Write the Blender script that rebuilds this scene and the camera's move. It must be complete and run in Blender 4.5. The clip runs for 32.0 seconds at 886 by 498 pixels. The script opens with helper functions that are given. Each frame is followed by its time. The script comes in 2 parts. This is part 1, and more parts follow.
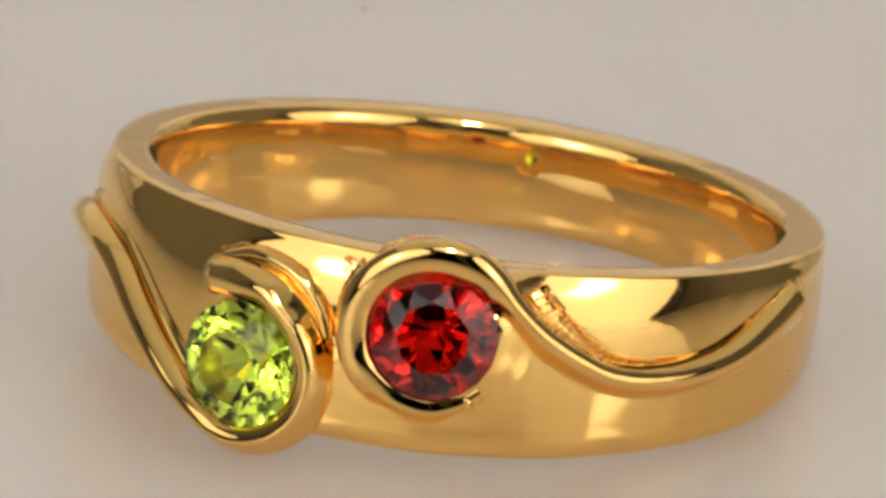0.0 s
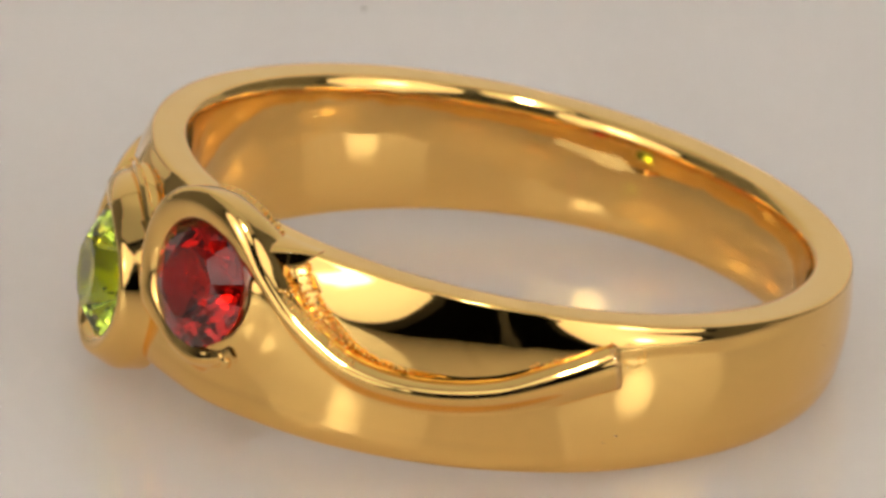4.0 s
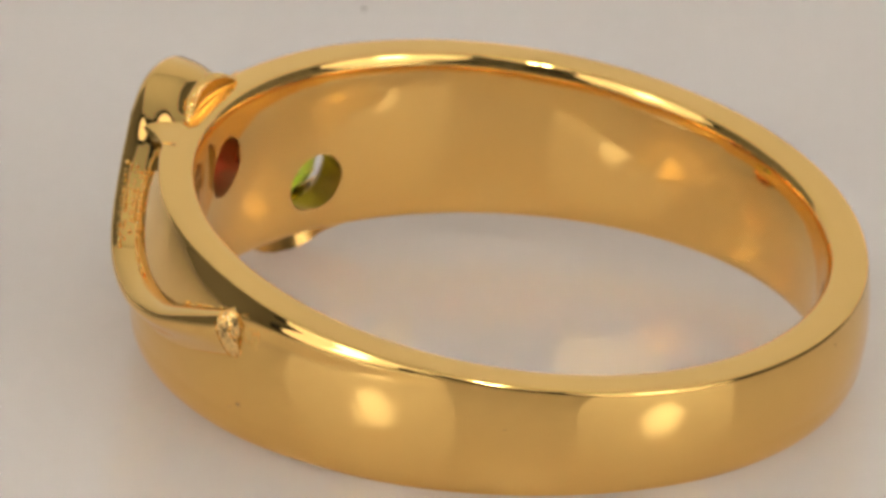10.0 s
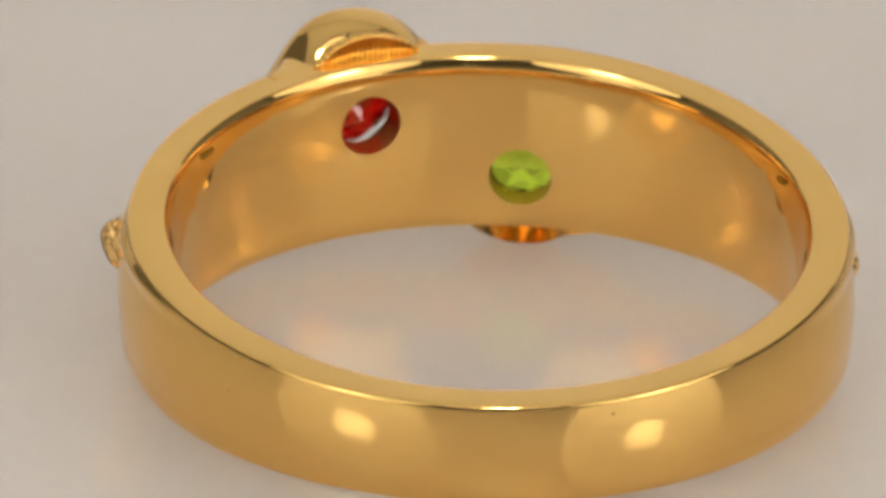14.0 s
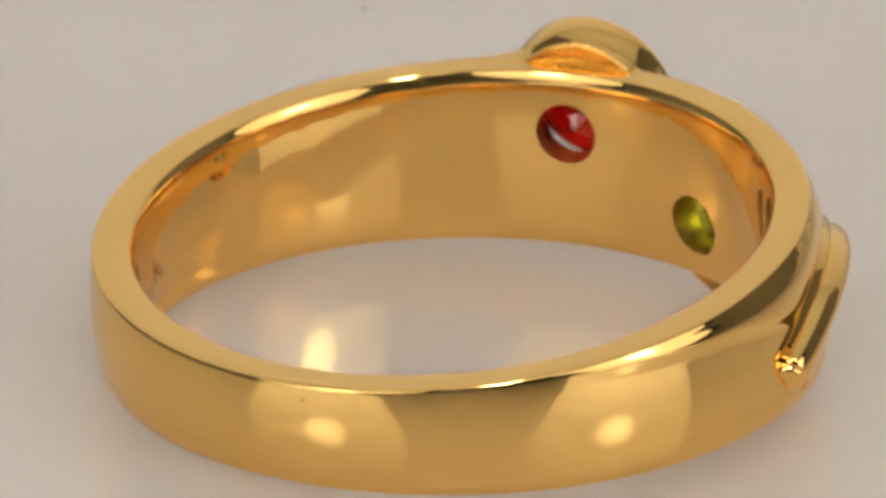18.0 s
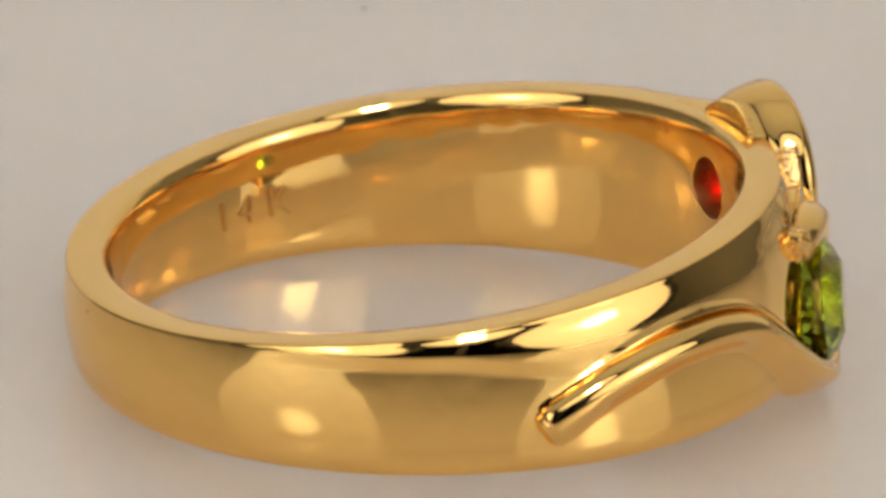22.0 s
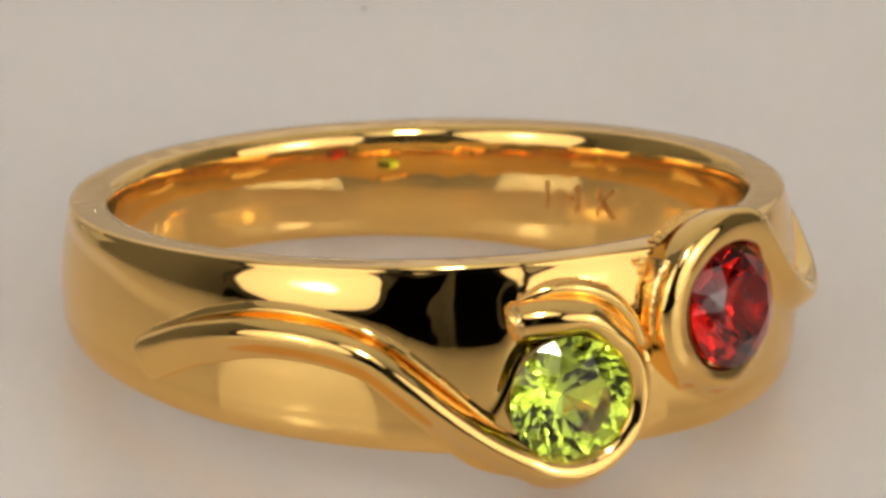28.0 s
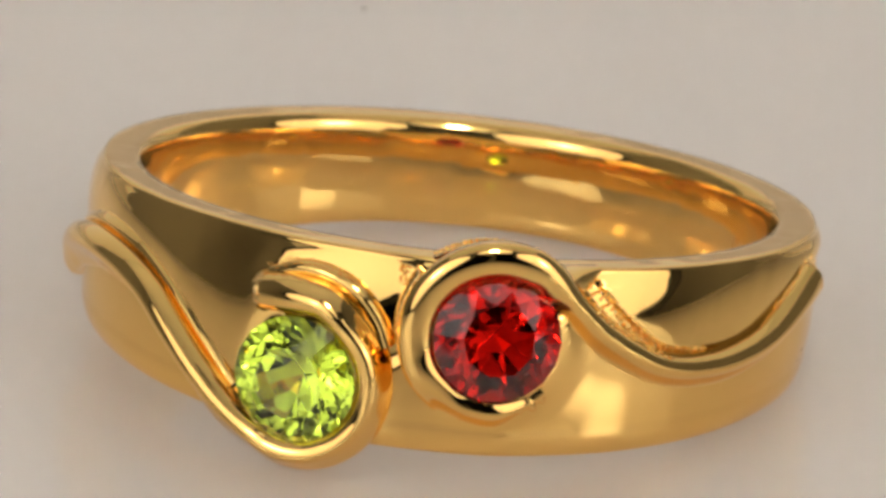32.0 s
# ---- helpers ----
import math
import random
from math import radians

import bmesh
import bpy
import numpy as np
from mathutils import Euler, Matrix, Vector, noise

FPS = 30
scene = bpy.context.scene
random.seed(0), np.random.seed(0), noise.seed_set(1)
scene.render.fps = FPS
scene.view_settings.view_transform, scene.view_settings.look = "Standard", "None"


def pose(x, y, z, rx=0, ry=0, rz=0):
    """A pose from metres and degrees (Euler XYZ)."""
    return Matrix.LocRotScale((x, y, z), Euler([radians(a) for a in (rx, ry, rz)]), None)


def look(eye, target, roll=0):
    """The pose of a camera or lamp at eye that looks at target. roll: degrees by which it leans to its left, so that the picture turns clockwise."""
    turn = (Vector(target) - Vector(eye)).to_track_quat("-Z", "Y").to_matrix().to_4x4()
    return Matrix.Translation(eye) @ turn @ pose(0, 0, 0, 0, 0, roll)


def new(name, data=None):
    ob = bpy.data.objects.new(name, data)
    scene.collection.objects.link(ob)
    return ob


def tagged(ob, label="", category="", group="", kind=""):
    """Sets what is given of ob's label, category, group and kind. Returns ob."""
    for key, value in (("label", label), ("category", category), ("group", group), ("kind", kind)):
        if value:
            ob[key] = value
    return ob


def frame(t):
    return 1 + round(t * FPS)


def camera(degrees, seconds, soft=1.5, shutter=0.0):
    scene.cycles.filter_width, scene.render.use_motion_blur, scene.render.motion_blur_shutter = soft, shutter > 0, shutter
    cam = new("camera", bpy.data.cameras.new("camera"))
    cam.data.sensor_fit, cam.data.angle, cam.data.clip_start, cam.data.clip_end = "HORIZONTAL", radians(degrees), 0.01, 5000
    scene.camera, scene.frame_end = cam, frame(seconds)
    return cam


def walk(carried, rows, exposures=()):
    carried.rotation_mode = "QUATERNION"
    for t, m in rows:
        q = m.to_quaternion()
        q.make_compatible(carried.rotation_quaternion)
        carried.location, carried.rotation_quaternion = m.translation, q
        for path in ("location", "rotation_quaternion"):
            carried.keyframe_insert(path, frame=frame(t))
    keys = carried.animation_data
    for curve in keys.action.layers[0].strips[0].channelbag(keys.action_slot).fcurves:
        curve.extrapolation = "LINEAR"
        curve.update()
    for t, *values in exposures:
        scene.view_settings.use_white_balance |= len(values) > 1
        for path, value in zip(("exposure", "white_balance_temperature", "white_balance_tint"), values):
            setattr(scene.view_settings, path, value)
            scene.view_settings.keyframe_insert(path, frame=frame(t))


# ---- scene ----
MM = 0.001
PERIOD = 32.937           # seconds for one turn of the turntable
TABLE = -0.93             # height of the table top in the turntable's own frame, mm


# ---- camera ----
def mm(x, y, z):
    """A place in the turntable's frame, from millimetres to world metres."""
    return Vector((x * MM, y * MM, (z - TABLE) * MM))


cam = camera(4.2509, 32.0, soft=3.4)
cam.data.dof.use_dof, cam.data.dof.focus_distance, cam.data.dof.aperture_fstop = True, 0.323, 200.0
EYE = mm(0.0, -307.050, 120.913)
AIM = EYE + 0.330 * Vector((-0.00183931, 0.9327944, -0.36040426))
walk(cam, [(0.0, look(EYE, AIM, 2.498)), (32.0, look(EYE, AIM, 2.498))])

# ---- world and light ----
world = bpy.data.worlds.new("dim_room")
scene.world = world
world.use_nodes = True
world.node_tree.nodes["Background"].inputs["Color"].default_value = (0.9, 0.95, 1.0, 1)
world.node_tree.nodes["Background"].inputs["Strength"].default_value = 0.02
scene.view_settings.exposure = -0.45

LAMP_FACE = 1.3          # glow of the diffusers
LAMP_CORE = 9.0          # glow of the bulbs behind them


# ---- materials ----
def material(name):
    m = bpy.data.materials.new(name)
    m.use_nodes = True
    return m, m.node_tree.nodes, m.node_tree.links, m.node_tree.nodes["Principled BSDF"]


def set_in(node, **values):
    for k, v in values.items():
        node.inputs[k.replace("_", " ")].default_value = v


def gold(name, rough=0.045, colour=(0.985, 0.645, 0.21), bump=0.02, grain=900.0, metal=1.0):
    """Polished yellow gold: faint polishing marks and slightly uneven gloss."""
    m, n, l, b = material(name)
    set_in(b, Base_Color=(*colour, 1), Metallic=metal, Roughness=rough)
    tc = n.new("ShaderNodeTexCoord")
    fine = n.new("ShaderNodeTexNoise")
    set_in(fine, Scale=grain * 3, Detail=4.0)
    wide = n.new("ShaderNodeTexNoise")
    set_in(wide, Scale=grain * 0.4, Detail=2.0)
    l.new(tc.outputs["Object"], fine.inputs["Vector"])
    l.new(tc.outputs["Object"], wide.inputs["Vector"])
    ramp = n.new("ShaderNodeMapRange")
    set_in(ramp, From_Min=0.3, From_Max=0.7, To_Min=rough * 0.7, To_Max=rough * 1.5)
    l.new(wide.outputs["Fac"], ramp.inputs["Value"])
    l.new(ramp.outputs["Result"], b.inputs["Roughness"])
    bp = n.new("ShaderNodeBump")
    set_in(bp, Strength=bump, Distance=0.00002)
    l.new(fine.outputs["Fac"], bp.inputs["Height"])
    swell = n.new("ShaderNodeBump")          # hand polishing leaves the faces faintly wavy
    set_in(swell, Strength=1.0, Distance=0.00002)
    slow = n.new("ShaderNodeTexNoise")
    set_in(slow, Scale=620.0, Detail=1.0, Distortion=0.6)
    l.new(tc.outputs["Object"], slow.inputs["Vector"])
    l.new(slow.outputs["Fac"], swell.inputs["Height"])
    l.new(swell.outputs["Normal"], bp.inputs["Normal"])
    l.new(bp.outputs["Normal"], b.inputs["Normal"])
    return m


def gem(name, colour, ior, gloss):
    m, n, l, b = material(name)
    set_in(b, Base_Color=(*colour, 1), Roughness=0.0, IOR=ior)
    b.inputs["Transmission Weight"].default_value = 1.0
    b.inputs["Specular IOR Level"].default_value = gloss
    return m


def plain(name, colour, rough, spread=0.04, scale=40.0, spec=0.5):
    m, n, l, b = material(name)
    set_in(b, Base_Color=(*colour, 1), Roughness=rough)
    b.inputs["Specular IOR Level"].default_value = spec
    tc = n.new("ShaderNodeTexCoord")
    noise_a = n.new("ShaderNodeTexNoise")
    set_in(noise_a, Scale=scale, Detail=5.0)
    mix = n.new("ShaderNodeMix")
    mix.data_type = "RGBA"
    mix.inputs["A"].default_value = (*[c * (1 - spread) for c in colour], 1)
    mix.inputs["B"].default_value = (*[min(1, c * (1 + spread)) for c in colour], 1)
    l.new(tc.outputs["Object"], noise_a.inputs["Vector"])
    l.new(noise_a.outputs["Fac"], mix.inputs["Factor"])
    l.new(mix.outputs["Result"], b.inputs["Base Color"])
    return m


def glow(name, colour, strength):
    m, n, l, b = material(name)
    set_in(b, Base_Color=(*colour, 1), Roughness=0.6)
    b.inputs["Emission Color"].default_value = (*colour, 1)
    b.inputs["Emission Strength"].default_value = strength
    return m


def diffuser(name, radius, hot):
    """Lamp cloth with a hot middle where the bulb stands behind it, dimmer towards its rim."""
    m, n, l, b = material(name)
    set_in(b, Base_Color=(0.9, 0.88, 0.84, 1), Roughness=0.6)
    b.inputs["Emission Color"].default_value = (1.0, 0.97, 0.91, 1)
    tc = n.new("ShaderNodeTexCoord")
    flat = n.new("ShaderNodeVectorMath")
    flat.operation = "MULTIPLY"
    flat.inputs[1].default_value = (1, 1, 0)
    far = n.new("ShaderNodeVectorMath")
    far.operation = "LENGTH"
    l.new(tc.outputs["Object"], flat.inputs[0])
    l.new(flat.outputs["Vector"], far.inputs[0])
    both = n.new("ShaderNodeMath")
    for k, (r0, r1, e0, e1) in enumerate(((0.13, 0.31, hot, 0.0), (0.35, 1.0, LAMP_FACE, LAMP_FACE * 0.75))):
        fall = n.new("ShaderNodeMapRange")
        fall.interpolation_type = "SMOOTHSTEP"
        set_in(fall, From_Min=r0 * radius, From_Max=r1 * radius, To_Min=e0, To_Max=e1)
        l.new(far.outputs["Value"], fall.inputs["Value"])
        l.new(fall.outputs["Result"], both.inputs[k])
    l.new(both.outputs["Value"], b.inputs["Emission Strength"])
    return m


GOLD = gold("polished_gold")
GOLD_SATIN = gold("satin_gold", rough=0.035, bump=0.04, metal=0.93)
GOLD_DRILL = gold("drilled_gold", rough=0.28, colour=(0.80, 0.50, 0.20), bump=0.6, grain=1500.0)
GOLD_IN = gold("engraved_gold", rough=0.3, colour=(0.70, 0.41, 0.15), bump=0.1)
PIT = plain("dark_pit", (0.10, 0.05, 0.025), 0.6)
GOLD_GRAIN = gold("grained_gold", rough=0.16, colour=(0.92, 0.62, 0.25), bump=0.6, grain=2500.0)
PERIDOT = gem("peridot", (0.70, 0.94, 0.08), 1.65, 0.3)
GARNET = gem("garnet", (0.52, 0.004, 0.002), 1.68, 0.1)
ACRYLIC = plain("white_acrylic", (0.71, 0.655, 0.613), 0.045, 0.01, 20.0, 0.42)
scatter = ACRYLIC.node_tree.nodes["Principled BSDF"]     # milky: light spreads inside the sheet
set_in(scatter, Subsurface_Weight=1.0, Subsurface_Radius=(1.0, 1.0, 1.0), Subsurface_Scale=0.03)
PAPER = plain("grey_white_paper", (0.80, 0.77, 0.74), 0.9, 0.02, 6.0, 0.1)
# roof cloth that emits by itself, an added fill with no lamp over it
TENT = glow("glowing_tent_cloth", (1.0, 0.97, 0.92), 0.30)
# side cloth: dimness of the unseen walls put into a dark grey colour
CLOTH = plain("dimmed_tent_cloth", (0.30, 0.293, 0.287), 0.95, 0.03, 60.0, 0.1)
DARK = plain("dark_room_wall", (0.008, 0.008, 0.009), 0.95, 0.2, 3.0, 0.1)
LAMP_METAL = plain("black_lamp_metal", (0.03, 0.03, 0.03), 0.5, 0.1, 50.0)
PANEL = glow("softbox_cloth", (1.0, 0.98, 0.94), 0.18)
CORE = glow("lamp_bulb", (1.0, 0.96, 0.88), LAMP_CORE)


# ---- building helpers ----
def part(name, bm, mat, parent=None, label="", smooth=None):
    """One mesh object from a bmesh, under its thing. smooth: degrees past which an edge stays sharp."""
    bmesh.ops.recalc_face_normals(bm, faces=bm.faces)
    if smooth is not None:
        for f in bm.faces:
            f.smooth = True
        for e in bm.edges:
            if len(e.link_faces) == 2 and e.calc_face_angle(0) > radians(smooth):
                e.smooth = False
    me = bpy.data.meshes.new(name)
    bm.to_mesh(me)
    bm.free()
    me.materials.append(mat)
    ob = new(name, me)
    ob.parent = parent
    if label:
        ob["label"] = label
    return ob


def loft(loops, closed_along=False, caps=True):
    """A skin over equal rings of points; each ring closed."""
    bm = bmesh.new()
    rows = [[bm.verts.new(p) for p in loop] for loop in loops]
    k = len(rows[0])
    pairs = list(zip(rows, rows[1:])) + ([(rows[-1], rows[0])] if closed_along else [])
    for a, b in pairs:
        for i in range(k):
            bm.faces.new((a[i], a[(i + 1) % k], b[(i + 1) % k], b[i]))
    if caps and not closed_along:
        bm.faces.new(rows[0])
        bm.faces.new(rows[-1])
    return bm


def lathe(profile, steps=64, m=None):
    """A body of revolution about z from (radius, height) pairs."""
    bm = bmesh.new()
    rows = []
    for r, z in profile:
        if r < 1e-9:
            rows.append([bm.verts.new((0, 0, z))] * steps)
        else:
            rows.append([bm.verts.new((r * math.cos(2 * math.pi * i / steps), r * math.sin(2 * math.pi * i / steps), z)) for i in range(steps)])
    for a, b in zip(rows, rows[1:]):
        for i in range(steps):
            j = (i + 1) % steps
            vs = []
            for v in (a[i], a[j], b[j], b[i]):
                if v not in vs:
                    vs.append(v)
            if len(vs) > 2:
                bm.faces.new(vs)
    if m is not None:
        bmesh.ops.transform(bm, matrix=m, verts=bm.verts)
    return bm


def box(x0, x1, y0, y1, z0, z1, bevel=0.0):
    bm = bmesh.new()
    bmesh.ops.create_cube(bm, size=1.0)
    bmesh.ops.transform(bm, matrix=Matrix.Translation(((x0 + x1) / 2, (y0 + y1) / 2, (z0 + z1) / 2)) @ Matrix.Diagonal((x1 - x0, y1 - y0, z1 - z0, 1)), verts=bm.verts)
    if bevel:
        bmesh.ops.bevel(bm, geom=bm.edges[:], offset=bevel, segments=3, affect="EDGES")
    return bm


def cyl_point(phi, r, z):
    """Millimetres on the ring's own cylinder (degrees, radius, height) to metres in the ring's frame."""
    a = radians(phi)
    return Vector((r * math.cos(a) * MM, r * math.sin(a) * MM, z * MM))


def turn_near(phi, ref):
    return ref + (phi - ref + 180) % 360 - 180


# ---- setting ----
def setting():
    # glossy table that rises behind into the backdrop
    table = part("table_top", box(-0.6, 0.6, -0.34, 0.50, -0.03, 0.0, 0.001), ACRYLIC)
    tagged(table, "glossy white acrylic table top with soft reflections", "table top", kind="structure")
    # backdrop sheet
    line = []
    for i in range(25):
        a = i / 24
        if a < 0.5:
            ang = a / 0.5 * math.pi / 2
            line.append((0.38 + 0.12 * math.sin(ang), 0.0015 + 0.12 * (1 - math.cos(ang)), math.sin(ang), math.cos(ang)))
        else:
            line.append((0.50, 0.1215 + (a - 0.5) / 0.5 * 0.75, 1.0, 0.0))
    outline = [(y, z) for y, z, _, _ in line] + [(y + ny * 0.0012, z - nz * 0.0012) for y, z, ny, nz in reversed(line)]
    bm = loft([[Vector((x, y, z)) for y, z in outline] for x in (-0.6, -0.2, 0.2, 0.6)])
    tagged(part("backdrop", bm, PAPER, smooth=60), "pale grey seamless paper backdrop curving up", "backdrop", kind="structure")
    # added sides, out of view; they only shape what the gold reflects
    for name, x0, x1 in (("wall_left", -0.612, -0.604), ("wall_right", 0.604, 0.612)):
        tagged(part(name, box(x0, x1, -0.30, 0.52, -0.006, 0.88), CLOTH), "unseen tent side cloth, darkened to dim its reflection in the gold", "wall", kind="structure")
    # added out of view: glows to lift the scroll tops and the ring's hole
    tagged(part("tent_roof", box(-0.60, 0.60, -0.46, 0.496, 0.74, 0.745), TENT), "unseen white tent roof cloth, given its own glow as overhead fill", "roof", kind="structure")
    # dark room round the set
    for name, b in (("wall_front", (-1.6, 1.6, -1.30, -1.28, -0.8, 1.6)), ("wall_back", (-1.6, 1.6, 1.28, 1.30, -0.8, 1.6)),
                    ("wall_west", (-1.62, -1.6, -1.3, 1.3, -0.8, 1.6)), ("wall_east", (1.6, 1.62, -1.3, 1.3, -0.8, 1.6)),
                    ("floor", (-1.6, 1.6, -1.3, 1.3, -0.82, -0.8)), ("ceiling", (-1.6, 1.6, -1.3, 1.3, 1.6, 1.62))):
        tagged(part(name, box(*b), DARK), "dark plain wall of the unlit room", "wall", kind="structure")


# ---- lamps: seen as reflections in the gold and the table ----
def studio_lamp(azimuth, elevation, distance, radius, hot):
    """A round lamp with a white diffuser and a brighter middle, aimed at the ring."""
    a, e = radians(azimuth), radians(elevation)
    eye = Vector((math.sin(a) * math.cos(e), -math.cos(a) * math.cos(e), math.sin(e))) * distance
    root = new("studio_lamp")
    root.matrix_world = look(eye, (0, 0, 0.002))
    tagged(root, "round black studio lamp with a white glowing diffuser", "lamp")
    R = radius
    part("reflector", lathe([(0.0, 0.16), (0.05, 0.16), (0.06, 0.13), (R * 0.7, 0.07), (R + 0.03, 0.0), (R + 0.03, -0.004), (R, -0.004), (R, 0.002), (R * 0.7, 0.066), (0.055, 0.12), (0.0, 0.12)]), LAMP_METAL, root, smooth=30)
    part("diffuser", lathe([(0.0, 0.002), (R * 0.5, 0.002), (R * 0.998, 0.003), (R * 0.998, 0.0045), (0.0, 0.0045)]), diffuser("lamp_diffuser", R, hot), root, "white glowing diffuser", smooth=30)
    down = -(eye.z + 0.8)
    stand = root.matrix_world.inverted() @ Matrix.Translation(eye + (eye - Vector((0, 0, 0.002))).normalized() * 0.14)
    part("pole", lathe([(0.0, 0.0), (0.012, 0.0), (0.012, down + 0.03), (0.0, down + 0.03)], 16, stand), LAMP_METAL, root, smooth=30)
    part("foot", lathe([(0.0, down + 0.03), (0.02, down + 0.03), (0.15, down - 0.07), (0.15, down - 0.082), (0.0, down - 0.082)], 32, stand), LAMP_METAL, root, smooth=30)
    part("bulb", lathe([(0.0, -0.004), (R * 0.06, -0.0035), (R * 0.09, 0.0), (R * 0.09, 0.0018), (0.0, 0.0018)]), CORE, root, "bright warm bulb", smooth=30)


def dust_speck():
    bm = bmesh.new()
    bmesh.ops.create_icosphere(bm, subdivisions=2, radius=0.00007)
    for v in bm.verts:
        v.co = Vector((v.co.x * random.uniform(0.6, 0.9) - 0.00331, v.co.y * random.uniform(0.8, 1.2) + 0.02780, (v.co.z + 0.00006) * 0.5))
    tagged(part("dust_speck", bm, PIT, smooth=60), "tiny dark speck of dust lying on the table", "dust")


def softbox():
    """A wide cloth-fronted light behind the table, hung from the ceiling."""
    root = new("softbox")
    m = look((0, 0.435, 0.31), (0, 0.0, 0.22))
    root.matrix_world = m
    tagged(root, "wide black softbox with a white cloth front", "softbox")
    part("case", box(-0.60, 0.60, -0.285, 0.32, 0.004, 0.05, 0.006), LAMP_METAL, root, smooth=30)
    part("front_cloth", box(-0.598, 0.598, -0.28, 0.315, 0.0, 0.003), PANEL, root, "white glowing cloth front")
    for x in (-0.3, 0.3):
        top = m @ Vector((x, 0.1, 0.05))
        part("rod", lathe([(0.0, 0.0), (0.006, 0.0), (0.006, 1.6 - top.z), (0.0, 1.6 - top.z)], 12, m.inverted() @ Matrix.Translation(top)), LAMP_METAL, root, smooth=30)


# ---- the ring ----
RED = (-93.6, 0.78)       # the garnet's place: degrees round the ring, height
GREEN = (-122.0, -1.15)   # the peridot's
STONE_R = 1.75
GIRDLE = 10.85            # the girdles' distance from the ring's axis


def cosd(a):
    return math.cos(radians(a))


def z_top(phi):
    return 2.04 + 0.52 * cosd(phi + 92)


def z_bottom(phi):
    return -2.15 - 0.67 * cosd(phi + 120)


def smooth_step(a, b, x):
    t = min(1.0, max(0.0, (x - a) / (b - a)))
    return t * t * (3 - 2 * t)


def curve_at(points, x):
    """Value of a smooth line through (x, y) points in rising x."""
    if x <= points[0][0]:
        return points[0][1]
    for i in range(len(points) - 1):
        x0, y0 = points[i]
        x1, y1 = points[i + 1]
        if x <= x1:
            xa, ya = points[max(0, i - 1)]
            xb, yb = points[min(len(points) - 1, i + 2)]
            m0, m1 = (y1 - ya) / (x1 - xa) * (x1 - x0), (yb - y0) / (xb - x0) * (x1 - x0)
            t = (x - x0) / (x1 - x0)
            return (2 * t**3 - 3 * t**2 + 1) * y0 + (t**3 - 2 * t**2 + t) * m0 + (-2 * t**3 + 3 * t**2) * y1 + (t**3 - t**2) * m1
    return points[-1][1]


# middle lines of the two scrolls: degrees, height
RED_SCROLL = [(-82.0, 1.70), (-77.0, 0.92), (-70.0, 0.20), (-65.0, -0.10), (-59.0, -0.20), (-52.0, -0.12), (-44.0, 0.18), (-36.0, 0.72), (-28.0, 1.27)]
BEADED = [(-83.0, 0.95), (-77.6, 0.95), (-74.0, 0.82), (-71.0, 0.70), (-68.0, 0.56), (-65.0, 0.48), (-58.0, 0.44)]      # reach of the beaded channel above it
GREEN_SCROLL = [(-190.0, -0.86), (-186.0, -0.52), (-180.0, -0.10), (-170.0, 0.27), (-160.0, 0.27), (-152.0, -0.10), (-146.0, -0.82), (-139.5, -1.70), (-133.5, -2.42)]
LEAF_LINE = ([(-250.0, 1.5), (-205.0, 1.05), (-196.0, 0.75), (-186.0, 0.42), (-178.0, 0.30)] + GREEN_SCROLL[3:-1] + [(-133.0, -1.6), (-128.0, 0.2), (-118.0, -0.2), (-109.0, -0.4), (-105.0, 0.1), (-95.0, 0.6), (-87.0, 1.5)]
             + RED_SCROLL + [(-22.0, 1.55), (-8.0, 1.6), (14.0, 1.75)])


def beside(phi):
    """Height gained for each millimetre straight away from the red stone's scroll."""
    slope = (curve_at(RED_SCROLL, phi + 1) - curve_at(RED_SCROLL, phi - 1)) / (radians(2) * 10.6)
    return math.sqrt(1 + slope * slope)


def r_outer(phi, z):
    """Radius of the band's outer face: slightly coned, scooped above the scrolls."""
    p = turn_near(phi, -100)
    lean = 0.01 + 0.09 * (1 + cosd(phi + 150)) / 2
    zt, zb = z_top(phi), z_bottom(phi)
    mid = (zt + zb) / 2
    q = (z - mid) / ((zt - zb) / 2)
    head = smooth_step(-205, -175, p) * (1 - smooth_step(-30, -8, p))
    bulge = smooth_step(-172, -125, p) * (1 - smooth_step(-80, -35, p))
    low = 10.09 + (0.12 + 0.16 * bulge) * head - lean * q - (0.17 if q > 0 else 0.27) * q * q
    dx, dz = radians(p - RED[0]) * 10.6, z - RED[1]
    d = math.hypot(dx, dz)
    if d < 4.5:
        low += 0.42 * math.exp(-((max(0.0, d - 1.6) / 0.85) ** 2)) * smooth_step(-0.2, 0.6, (dx * 0.75 - dz * 0.66) / max(d, 0.1))
    zg = curve_at(LEAF_LINE, p)
    depth = smooth_step(-240, -190, p) * (1 - smooth_step(-25, 14, p))
    if zg < zt - 0.02:
        h = max(0.3, zt - zg)
        d = max(0.0, min(1.0, (z - zg) / h))
        upright = smooth_step(-165, -148, p) * (1 - smooth_step(-130, -115, p))
        leaf = 10.17 + 0.12 * bulge - (0.36 + 0.12 * bulge) * d ** (3.2 - 0.9 * smooth_step(-112, -88, p) + 0.9 * upright)
        leaf += 0.06 * upright * math.sin(math.pi * min(1.0, d / 0.8))
        k = depth * smooth_step(zg - 0.25, zg + 0.25, z)
        if -83 < p < -50:
            off, reach = (z - zg) / beside(p), curve_at(BEADED, p)
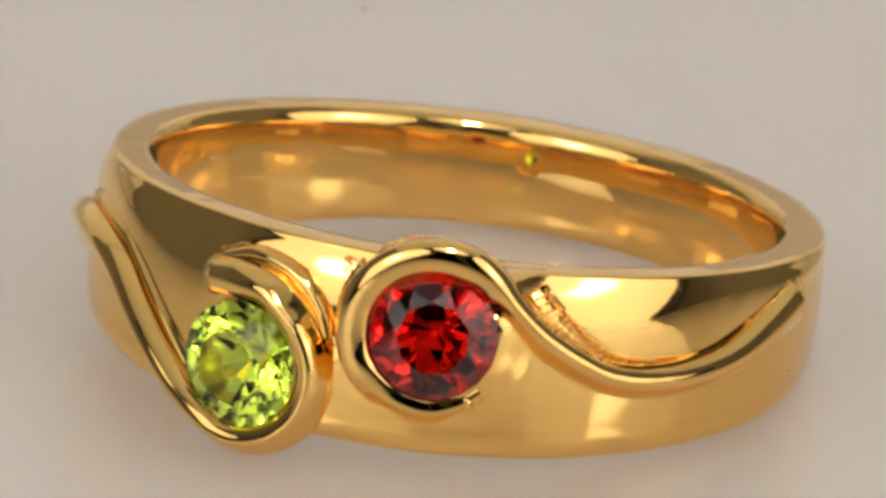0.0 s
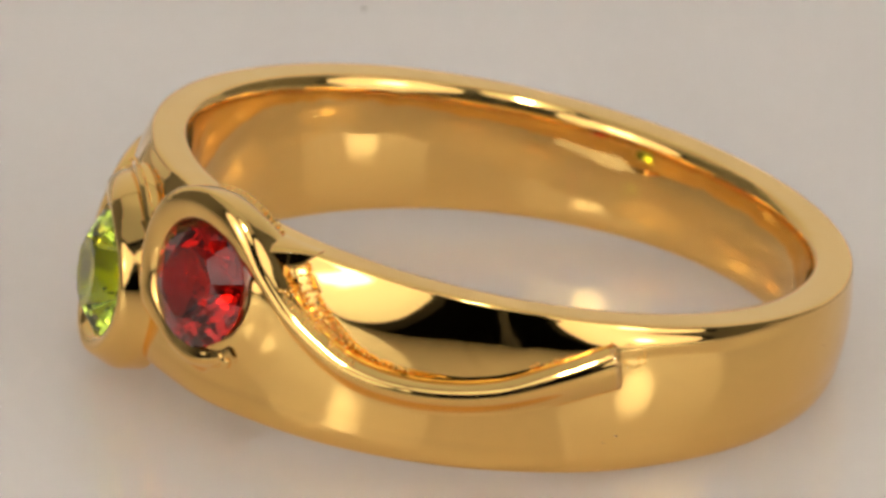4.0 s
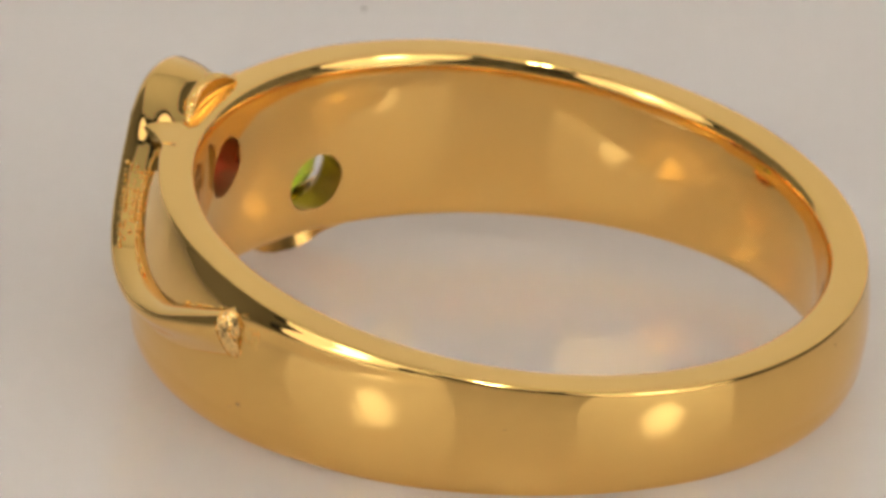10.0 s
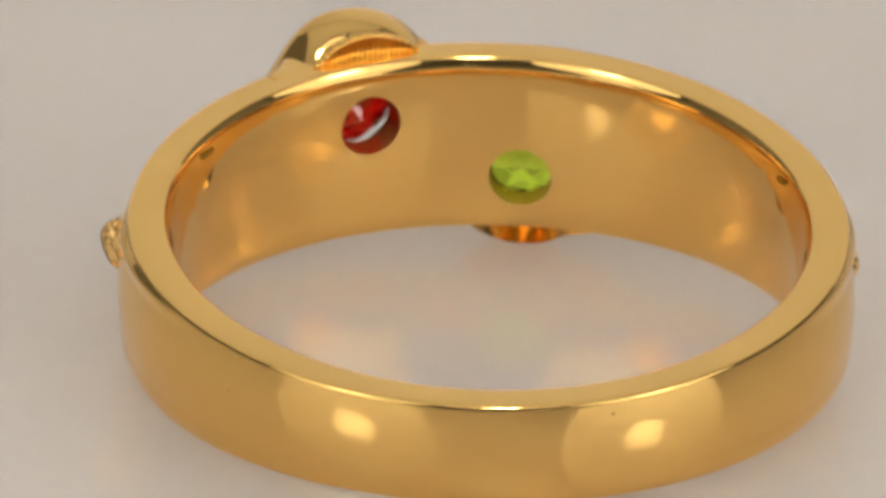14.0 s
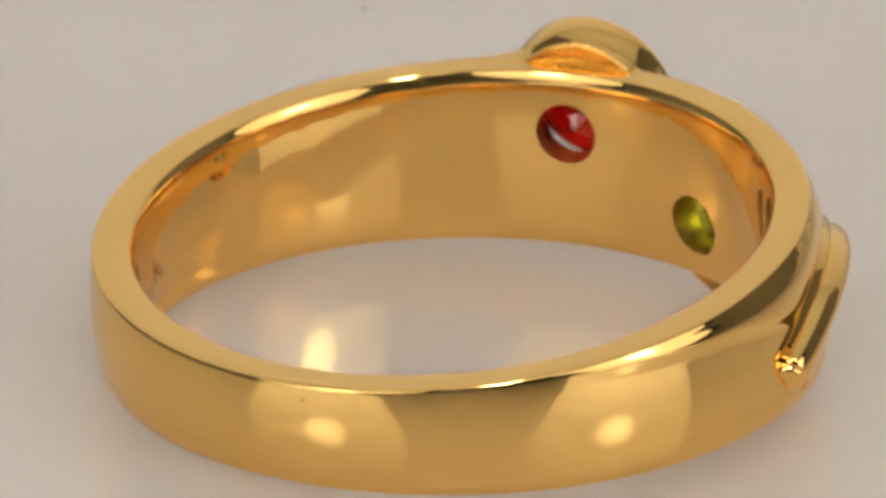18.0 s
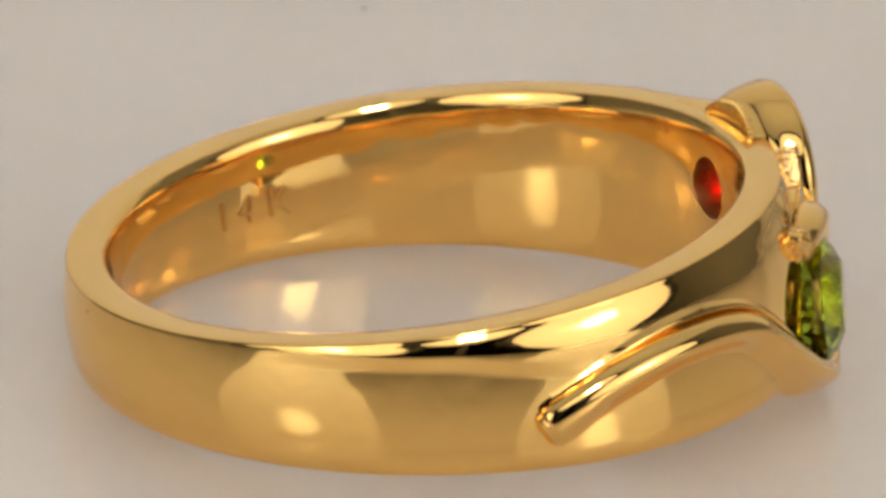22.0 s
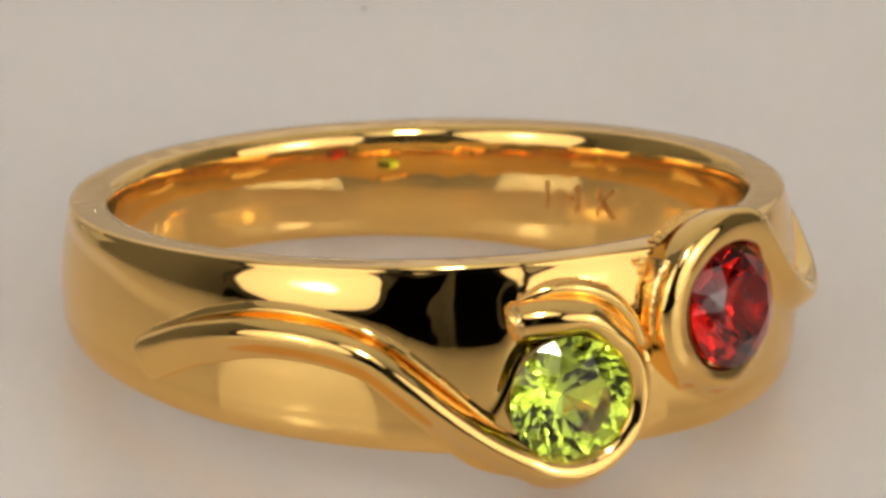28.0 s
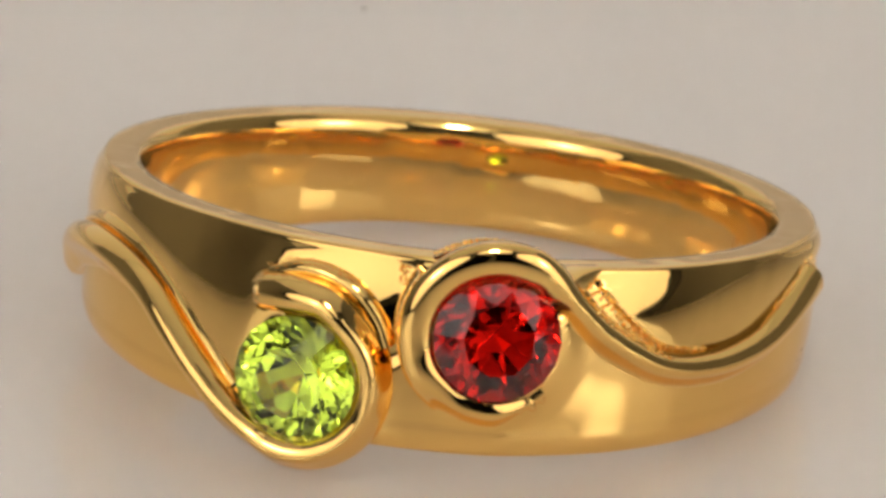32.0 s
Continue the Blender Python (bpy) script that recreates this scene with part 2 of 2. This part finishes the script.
            leaf -= 0.15 * smooth_step(0.25, 0.40, off) * (1 - smooth_step(reach - 0.08, reach + 0.02, off)) * smooth_step(-83, -80, p) * (1 - smooth_step(-60, -50, p))
        return low * (1 - k) + leaf * k
    return low


def band_loop(phi):
    zt, zb = z_top(phi), z_bottom(phi)
    pts = []
    N = 56
    lo, hi = zb + 0.85, zt - 0.09
    for i in range(N):
        z = lo + (hi - lo) * i / (N - 1)
        pts.append((r_outer(phi, z), z))
    rt = r_outer(phi, hi)
    for k in (0.35, 0.7, 1.0):
        a = k * math.pi / 2
        pts.append((rt - 0.09 * (1 - math.cos(a)), hi + 0.09 * math.sin(a)))
    ri = 8.65
    edge = ri + 0.22
    for k in range(4):
        pts.append((rt - 0.09 - (rt - 0.09 - edge - 0.05) * (k + 1) / 4, zt))
    pts.append((edge + 0.016, zt - 0.014))
    for k in range(0, 57):
        u = 1 - k / 28
        w = math.copysign(1 - (1 - abs(u)) ** 1.7, u)
        zm, hh = (zt + zb) / 2, (zt - zb) / 2 - 0.05
        pts.append((ri - 0.01 + 0.135 * w * w + 0.095 * w**14, zm + hh * w))
    pts.append((edge + 0.016, zb + 0.014))
    rb = r_outer(phi, lo)
    for k in range(3):
        pts.append((edge + 0.05 + (rb - 0.40 - edge) * (k + 0.02) / 2, zb))
    for k in range(1, 10):
        a = k / 10 * math.pi / 2
        pts.append((rb - 0.35 * (1 - math.sin(a)), zb + 0.85 * (1 - math.cos(a))))
    return [cyl_point(phi, r, z) for r, z in pts]


def stone_frame(place, dist):
    """Frame with z pointing out of the ring through a stone, x round the ring, y up."""
    a = radians(place[0])
    out = Vector((math.cos(a), math.sin(a), 0))
    side = Vector((-math.sin(a), math.cos(a), 0))
    m = Matrix((side, Vector((0, 0, 1)), out)).transposed().to_4x4()
    m.translation = out * dist * MM + Vector((0, 0, place[1] * MM))
    return m


def brilliant(place, n, tilt, pv):
    """A round brilliant: table, crown, girdle and pavilion facets."""
    R = STONE_R * MM
    ct, tb = 0.52 * MM, 0.57 * R
    bm = bmesh.new()

    def ring(n, r, z, off):
        return [bm.verts.new((r * math.cos(2 * math.pi * (i + off) / n), r * math.sin(2 * math.pi * (i + off) / n), z)) for i in range(n)]

    m = 2 * n
    table = ring(n, tb, ct, 0.5)
    star = ring(n, R * 0.80, ct * 0.55, 0.0)
    g1 = ring(m, R, 0.03 * MM, 0.0)
    g0 = ring(m, R, -0.03 * MM, 0.0)
    mid = ring(m, R * 0.66, -pv * 0.435, 0.5)
    low = ring(n, R * 0.30, -pv * 0.78, 0.5)
    tip = bm.verts.new((0, 0, -pv))
    for v in star + mid + low:            # cut by hand: the facets are not quite even
        v.co += Vector((random.uniform(-1, 1), random.uniform(-1, 1), random.uniform(-1, 1))) * (0.02 if v.co.z > 0 else 0.055) * MM
    bm.faces.new(table)
    for i in range(n):
        j = (i + 1) % n
        bm.faces.new((table[i - 1], table[i], star[i]))
        bm.faces.new((table[i], star[i], g1[2 * i + 1], star[j]))
        bm.faces.new((star[i], g1[2 * i], g1[2 * i + 1]))
        bm.faces.new((star[i], g1[2 * i - 1], g1[2 * i]))
        bm.faces.new((low[i - 1], mid[2 * i - 1], mid[2 * i]))
        bm.faces.new((low[i - 1], mid[2 * i], low[i]))
        bm.faces.new((low[i], mid[2 * i], mid[2 * i + 1]))
        bm.faces.new((low[i - 1], low[i], tip))
    for i in range(m):
        j = (i + 1) % m
        bm.faces.new((mid[i], g0[i], g0[j]))
        bm.faces.new((mid[i], g0[j], mid[j]))
    for i in range(m):
        j = (i + 1) % m
        bm.faces.new((g1[i], g0[i], g0[j], g1[j]))
    bmesh.ops.transform(bm, matrix=stone_frame(place, GIRDLE) @ Matrix.Rotation(radians(-tilt), 4, "X"), verts=bm.verts)
    return bm


def seat_cutter(place):
    """The drilled seat of a stone: wide cone outside, narrow hole inside."""
    pr = [(0.0, -3.4), (0.89, -3.4), (0.89, -1.35), (1.66, -0.42), (1.70, 1.2), (0.0, 1.2)]
    return lathe([(r * MM, z * MM) for r, z in pr], 48, stone_frame(place, GIRDLE))


def sweep(points, steps=9):
    """A smooth line through rows of numbers."""
    rows = [np.array(p, float) for p in points]
    out = []
    for i in range(len(rows) - 1):
        a, b, c, d = rows[max(0, i - 1)], rows[i], rows[i + 1], rows[min(len(rows) - 1, i + 2)]
        for k in range(steps):
            t = k / steps
            out.append(0.5 * (2 * b + (c - a) * t + (2 * a - 5 * b + 4 * c - d) * t * t + (3 * b - a - 3 * c + d) * t**3))
    out.append(rows[-1])
    return out


def crest(t, keep):
    """Fall of a scroll from its crest (t 0) to its edge (t 1): an edge that keeps no height runs out softly."""
    soft = (0.5 + 0.5 * math.cos(t * math.pi)) ** 1.5
    firm = math.sqrt(max(0.0, 1 - t * t))
    k = min(1.0, keep * 4)
    return soft * (1 - k) * 0.75 + firm * (k + (1 - k) * 0.25)


def scroll(rows, heel=False):
    """A ribbon on the ring. Rows: degrees, height, crest radius, foot radius left and right, width left and right, share of the height that the left and the right edge keep."""
    line = sweep(rows)
    flat = [Vector((radians(p[0]) * 10.6, p[1])) for p in line]
    loops = []
    for i, p in enumerate(line):
        phi, z, rc, fl, fr, wl, wr, el, er = p
        d = (flat[min(i + 1, len(flat) - 1)] - flat[max(i - 1, 0)]).normalized()
        n = Vector((-d.y, d.x))
        prof = [(wr * 1.0, fr - 0.42), (wr * 1.0, fr - 0.2)]
        for k in range(13):
            t = math.sin((1 - k / 12) * math.pi / 2)
            prof.append((wr * t, fr + (rc - fr) * (er + (1 - er) * crest(t, er))))
        for k in range(1, 13):
            t = math.sin(k / 12 * math.pi / 2)
            prof.append((-wl * t, fl + (rc - fl) * (el + (1 - el) * crest(t, el))))
        if heel:
            prof[0] = (wr * 0.8, fr - 0.7)
            prof += [(-wl * 0.975, fl - 0.05), (-wl * 0.96, fl - 0.20), (-wl * 0.89, fl - 0.42), (-wl * 0.74, fl - 0.68), (-wl * 0.38, fl - 0.98)]
        else:
            prof += [(-wl * 1.0, fl - 0.1), (-wl * 0.98, fl - 0.2)]
        loop = []
        for s, r in prof:
            q = flat[i] - n * s
            loop.append(cyl_point(math.degrees(q.x / 10.6), r, q.y))
        loops.append(loop)
    return loft(loops)


def round_stone(place, radius, a0, a1, n, *rest):
    """Rows of a scroll that runs round a stone from angle a0 to a1."""
    out = []
    for i in range(n):
        a = radians(a0 + (a1 - a0) * i / (n - 1))
        out.append((place[0] + math.degrees(radius * math.cos(a) / 10.6), place[1] + radius * math.sin(a), *rest))
    return out


def roughened(bm, amount):
    """Gives a body a grainy skin."""
    for v in bm.verts:
        v.co += Vector((random.uniform(-1, 1), random.uniform(-1, 1), random.uniform(-1, 1))) * amount * MM
    return bm


def bead_row(places, root, size=1.0):
    """Fine beading left along an edge; far too many to tell apart."""
    bm = bmesh.new()
    for phi, z, r in places:
        if random.random() < 0.92:
            k = random.uniform(0.05, 0.08) * size * MM
            m = Matrix.Translation(cyl_point(phi + random.uniform(-0.1, 0.1), r, z + random.uniform(-0.03, 0.03)))
            bmesh.ops.create_icosphere(bm, subdivisions=1, radius=k, matrix=m)
    tagged(part("beading", bm, GOLD, root, "fine gold beading along an edge", smooth=80), kind="stuff")


def hallmark(root):
    """The stamp 14K on the inner face, one piece for each character."""
    for text, phi, width in (("1", 13.6, 0.35), ("4", 8.2, 0.75), ("K", 1.0, 0.75)):
        cu = bpy.data.curves.new("stamp", "FONT")
        cu.body, cu.size, cu.align_x, cu.align_y, cu.offset, cu.extrude = text, 1.3, "CENTER", "CENTER", -0.03, 0.02
        ob = new("stamp", cu)
        me = bpy.data.meshes.new_from_object(ob.evaluated_get(bpy.context.evaluated_depsgraph_get()))
        bpy.data.objects.remove(ob)
        bm = bmesh.new()
        bm.from_mesh(me)
        bmesh.ops.subdivide_edges(bm, edges=bm.edges[:], cuts=2)
        for v in bm.verts:
            a = phi - math.degrees(v.co.x * 0.95 / 8.6)
            v.co = cyl_point(a, 8.585 - v.co.z * 0.3, v.co.y - 0.03)
        part("stamped_character", bm, GOLD_IN, root, "stamped character " + text)


def gold_ring():
    root = new("gold_ring")
    tagged(root, "polished yellow gold ring with green and red stones on table", "ring")
    n = 720
    bm = loft([band_loop(-180 + 360 * i / n) for i in range(n)], closed_along=True)
    band = part("band", bm, GOLD, root, "wide tapering polished gold band", smooth=50)
    band.data.materials.append(GOLD_SATIN)
    for f in band.data.polygons:
        if math.hypot(f.center.x, f.center.y) < 8.862 * MM:
            f.material_index = 1
    for place in (RED, GREEN):
        cutter = part("cutter", seat_cutter(place), GOLD_DRILL, root)
        mod = band.modifiers.new("seat", "BOOLEAN")
        mod.operation, mod.solver, mod.object = "DIFFERENCE", "EXACT", cutter
        mod.material_mode = "TRANSFER"
        cut = bpy.data.meshes.new_from_object(band.evaluated_get(bpy.context.evaluated_depsgraph_get()))
        band.modifiers.clear()
        band.data = cut
        bpy.data.objects.remove(cutter)
    # scroll that holds the garnet and runs into the long leaf
    rows = round_stone(RED, 2.08, -46, -62, 2, 10.80, 10.30, 10.2, 0.40, 0.28, 0.0, 0.75)
    rows += round_stone(RED, 2.12, -84, -120, 3, 10.98, 10.28, 10.2, 0.62, 0.40, 0.0, 0.75)
    rows += round_stone(RED, 2.16, -145, -290, 9, 11.14, 10.70, 10.2, 0.49, 0.46, 0.25, 0.66)
    rows += [(-86.2, 2.44, 11.12, 10.45, 10.25, 0.45, 0.50, 0.25, 0.35)]
    for i, (phi, z) in enumerate(RED_SCROLL):
        rows.append((phi, z, 11.06 - 0.05 * i, 10.0, 10.2 - 0.012 * i, 0.40 + 0.05 * max(0, i - 6), 0.82, 0.25, (0.0, 0.06, 0.2)[max(0, i - 6)]))
    part("red_stone_scroll", scroll(rows, True), GOLD, root, "raised polished gold scroll curling round the red stone", smooth=60)
    # scroll that holds the peridot
    rows = []
    for u in (0.0, 0.04, 0.14, 0.30, 0.52, 0.78):
        h = math.sqrt(1 - (1 - u) ** 2)
        rows.append((-192.1 + 1.8 * u, -1.08 + 0.20 * u, 9.98 + 0.70 * h, 9.96 + 0.1 * h, 9.96 + 0.1 * h, 0.16 + 0.22 * h, 0.40 + 0.36 * h, 0.2, 0.25))
    for i, (phi, z) in enumerate(GREEN_SCROLL):
        rows.append((phi, z, 10.72 + 0.045 * i, 10.08, 10.10, 0.50, 0.80, 0.28, max(0.02, 0.25 - 0.08 * i)))
    rows += round_stone(GREEN, 2.12, -122, 50, 11, 11.14, 10.2, 10.1, 0.42, 0.52, 0.65, 0.12)
    rows += [(-119.0, 0.98, 11.12, 9.9, 9.9, 0.42, 0.55, 0.55, 0.25), (-124.5, 1.00, 11.02, 9.9, 9.9, 0.48, 0.62, 0.5, 0.3), (-129.4, 0.88, 10.84, 9.9, 9.9, 0.44, 0.58, 0.5, 0.35), (-130.2, 0.85, 10.70, 9.9, 9.9, 0.36, 0.48, 0.5, 0.35), (-130.7, 0.83, 10.35, 9.9, 9.9, 0.22, 0.30, 0.5, 0.35)]
    part("green_stone_scroll", scroll(rows), GOLD, root, "raised polished gold scroll curling under the green stone", smooth=60)
    step_rows = [(-109.3, 0.10, 10.62), (-111.0, 0.78, 10.58), (-114.5, 1.42, 10.52), (-119.0, 1.74, 10.46), (-124.0, 1.78, 10.40), (-129.2, 1.42, 10.32)]
    part("step", scroll([(*r, 9.8, 9.8, 0.30, 0.22, 0.6, 0.5) for r in step_rows]), GOLD, root, "low gold step along the scroll's back", smooth=60)
    end_rows = [(-28.4, 1.24, 10.65, 9.98, 10.09, 0.48, 0.82, 0.25, 0.18), (-27.5, 1.29, 10.60, 9.96, 10.07, 0.48, 0.84, 0.25, 0.18), (-26.9, 1.33, 10.42, 9.93, 10.02, 0.47, 0.85, 0.25, 0.18),
                (-26.4, 1.36, 10.22, 9.9, 9.95, 0.46, 0.85, 0.2, 0.15), (-25.8, 1.38, 10.0, 9.8, 9.9, 0.44, 0.8, 0.2, 0.1)]
    part("cut_end", roughened(scroll(end_rows), 0.022), GOLD_GRAIN, root, "rough grained gold end of the scroll", smooth=60)
    tip_rows = [(-128.9, 0.90, 10.83, 9.9, 9.9, 0.46, 0.59, 0.5, 0.35), (-129.8, 0.87, 10.83, 9.9, 9.9, 0.47, 0.60, 0.5, 0.35), (-130.6, 0.84, 10.64, 9.9, 9.9, 0.40, 0.52, 0.5, 0.35), (-131.1, 0.82, 10.30, 9.9, 9.9, 0.28, 0.36, 0.5, 0.35)]
    part("cut_end", roughened(scroll(tip_rows), 0.03), GOLD_GRAIN, root, "rough grained gold tip of the hook", smooth=70)
    # fluted face under the dome, just above the band's rim
    bm = bmesh.new()
    grid = []
    flutes, fine = 20, 8
    for i in range(flutes * fine + 1):
        phi = -104.2 + 19.0 * i / (flutes * fine)
        h = 0.60 * (1 - ((phi + 94.7) / 9.5) ** 2)
        wave = abs(math.sin(math.pi * i / fine))
        grid.append([])
        for k in range(9):
            v = k / 8
            grid[-1].append(bm.verts.new(cyl_point(phi, 9.44 + 0.12 * v * h / 0.60 - 0.09 * wave * min(1, 3 * v) * min(1, h / 0.15), 2.52 + (h + 0.05) * v)))
        grid[-1].append(bm.verts.new(cyl_point(phi, 9.56 - 0.03 * wave, 2.52 + h + 0.05 + 0.04 * wave)))
        grid[-1].append(bm.verts.new(cyl_point(phi, 9.85, 2.50 + h + 0.05)))
    for a, b in zip(grid, grid[1:]):
        for k in range(10):
            bm.faces.new((a[k], b[k], b[k + 1], a[k + 1]))
    part("fluted_face", bm, GOLD, root, "fluted gold face at the scroll's back", smooth=60)
    # shoulder that runs from the dome down along the band's rim
    ridge = [(-91.0, 2.88, 11.12), (-88.0, 2.70, 11.13), (-85.5, 2.38, 11.12), (-84.2, 2.34, 10.92), (-82.8, 2.40, 10.60), (-81.0, 2.45, 10.26), (-79.0, 2.48, 10.02), (-77.0, 2.49, 9.86)]
    loops = []
    for phi, za, ra in sweep(ridge, 8):
        zb, rb = z_top(phi) + 0.004, 9.42
        zc, rc = zb + 0.06 + 0.34 * (1 - smooth_step(-91, -81, phi)), ra - 0.40 * (ra - 9.8)
        low = smooth_step(-86, -83, phi)
        drop, sec = 0.22 + 0.63 * low, []
        for k in range(13):
            u = k / 12
            sec.append(((1 - u) ** 2 * ra + 2 * u * (1 - u) * rc + u * u * rb, (1 - u) ** 2 * za + 2 * u * (1 - u) * zc + u * u * zb))
        sec += [(rb + 0.05, zb - 0.35), (ra - 0.55, za - drop - 0.1), (ra - 0.30 + 0.20 * low, za - drop)]
        loops.append([cyl_point(phi, r, z) for r, z in sec])
    part("shoulder", loft(loops), GOLD, root, "smooth gold shoulder between scroll and rim", smooth=60)
    part("grained_strip", roughened(scroll(round_stone(RED, 2.66, 146, 190, 8, 10.66, 10.0, 10.0, 0.16, 0.16, 0.3, 0.3)), 0.012), GOLD_GRAIN, root, "grained gold strip beside the red stone's scroll", smooth=70)
    # fluted prongs under the garnet
    for k, a in enumerate((-67, -58, -50)):
        bm = bmesh.new()
        bmesh.ops.create_uvsphere(bm, u_segments=12, v_segments=8, radius=MM)
        rad = 2.04 + 0.05 * (k % 2)
        place = (RED[0] + math.degrees(rad * math.cos(radians(a)) / 10.6), RED[1] + rad * math.sin(radians(a)))
        m = stone_frame(place, 10.50 + 0.04 * (k % 2)) @ Matrix.Rotation(radians(a + 90), 4, "Z") @ Matrix.Diagonal((0.16, 0.32, 0.28, 1))
        bmesh.ops.transform(bm, matrix=m, verts=bm.verts)
        part("prong", bm, GOLD, root, smooth=60)
    # thin second ridge that runs along the upper side of each scroll
    rows = [(-189.5, -0.30), (-184.0, 0.14), (-179.0, 0.52), (-170.0, 0.92), (-161.0, 0.94), (-153.0, 0.66), (-147.0, 0.12), (-141.5, -0.62), (-136.5, -1.36), (-133.0, -1.86)]
    part("thin_ridge", scroll([(p, z + 0.01, 10.24 + 0.03 * i, 10.0, 10.0, 0.24, 0.30, 0.15, 0.1) for i, (p, z) in enumerate(rows)]), GOLD, root, smooth=60)
    rows = [(p + 2.2 * (1 - i / 8) + 0.3, z + 0.36 - 0.02 * i) for i, (p, z) in enumerate(RED_SCROLL)]
    part("thin_ridge", scroll([(p, z, 10.52 - 0.03 * i, 9.98, 10.0, 0.14, 0.24, 0.15, 0.1) for i, (p, z) in enumerate(rows) if i > 3]), GOLD, root, smooth=60)
    hallmark(root)
    beads = []
    for share, first, last, gap in ((0.1, -80.0, -64.0, 0.95), (0.32, -80.4, -66.0, 0.95), (0.54, -79.9, -67.0, 0.95), (0.76, -80.3, -68.0, 0.95), (1.0, -79.8, -57.0, 0.8)):
        phi = first
        while phi < last:
            z = curve_at(RED_SCROLL, phi) + (0.40 + share * (curve_at(BEADED, phi) - 0.40)) * beside(phi)
            if z < z_top(phi) - 0.3:
                beads.append((phi, z, r_outer(phi, z) + 0.02))
            phi += gap
    for k, (share, gap) in enumerate(((0.70, 0.75), (0.84, 0.6), (0.95, 0.55), (1.02, 0.55), (1.03, 0.55))):
        phi = -79.0 + 0.4 * k
        while phi < -66.0 - k:
            top = 11.06 - 0.05 * (phi + 82) / 6
            z = curve_at(RED_SCROLL, phi) + share * 0.40 * beside(phi)
            r = 10.0 + (top - 10.0) * (0.25 + 0.75 * crest(min(1.0, share), 0.25)) if share < 1.01 else (10.24 if share < 1.025 else 10.36)
            if z < z_top(phi) - 0.3:
                beads.append((phi, z, r))
            phi += gap
    bead_row(beads, root, 0.9)
    edge = []
    for k in range(60):
        phi = -104.0 + 18.6 * k / 59
        h = 0.58 * (1 - ((phi + 94.7) / 9.5) ** 2)
        edge.append((phi, 2.58 + h, 9.50 + 0.10 * h / 0.60))
    bead_row(edge, root, 0.8)
    bead_row([(-108.1 + random.uniform(-0.9, 0.6), random.uniform(0.3, 2.35), 10.10 - 0.05 * random.random()) for k in range(160)], root, 0.45)
    bead_row([(p[0] - 0.3, p[1] + 0.27, 10.36) for p in sweep(step_rows, 12)], root, 0.6)
    bead_row([(-40.0 + 0.5 * k, curve_at(RED_SCROLL, -40.0 + 0.5 * k) + 0.50, 10.18 - 0.004 * k) for k in range(25)], root, 0.8)
    bead_row([(-25.8 + 4.0 * random.random() ** 1.6, random.uniform(0.75, 1.80), r_outer(-24.0, 1.2) - 0.01) for k in range(110)], root, 0.5)
    for phi, z, w in ((-24.8, -0.88, 0.06), (83.6, 1.12, 0.05), (-26.6, -1.10, 0.035), (20.0, 0.6, 0.03)):
        bm = bmesh.new()
        bmesh.ops.create_uvsphere(bm, u_segments=8, v_segments=5, radius=0.5 * MM)
        a = radians(phi)
        bmesh.ops.transform(bm, matrix=Matrix.Translation(cyl_point(phi, r_outer(phi, z), z)) @ Matrix.Rotation(a, 4, "Z") @ Matrix.Diagonal((0.02, w * 2, w, 1)), verts=bm.verts)
        part("pit", bm, PIT, root, "tiny dark pit", smooth=60)
    part("peridot", brilliant(GREEN, 10, 0.0, 1.60 * MM), PERIDOT, root, "round faceted bright green stone")
    part("garnet", brilliant(RED, 9, 6.0, 1.60 * MM), GARNET, root, "round faceted deep red stone")
    return root


setting()
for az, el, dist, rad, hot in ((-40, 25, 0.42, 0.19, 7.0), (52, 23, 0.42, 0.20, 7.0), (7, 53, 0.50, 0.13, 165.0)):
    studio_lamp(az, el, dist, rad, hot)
softbox()
dust_speck()
ring = gold_ring()


def motions():
    """The ring turns with the table under it, leaning on the lower edge of its setting."""
    axis = Vector((0.085, 0.09, 1.0)).normalized()
    lean = Vector((0, 0, 1)).rotation_difference(axis).to_matrix().to_4x4()
    stand = Matrix.Translation(mm(-0.16, 1.18, 1.65)) @ lean
    rows = []
    for i in range(65):
        t = i * 0.5
        rows.append((t, Matrix.Rotation(-2 * math.pi * t / PERIOD, 4, "Z") @ stand))
    walk(ring, rows)


motions()
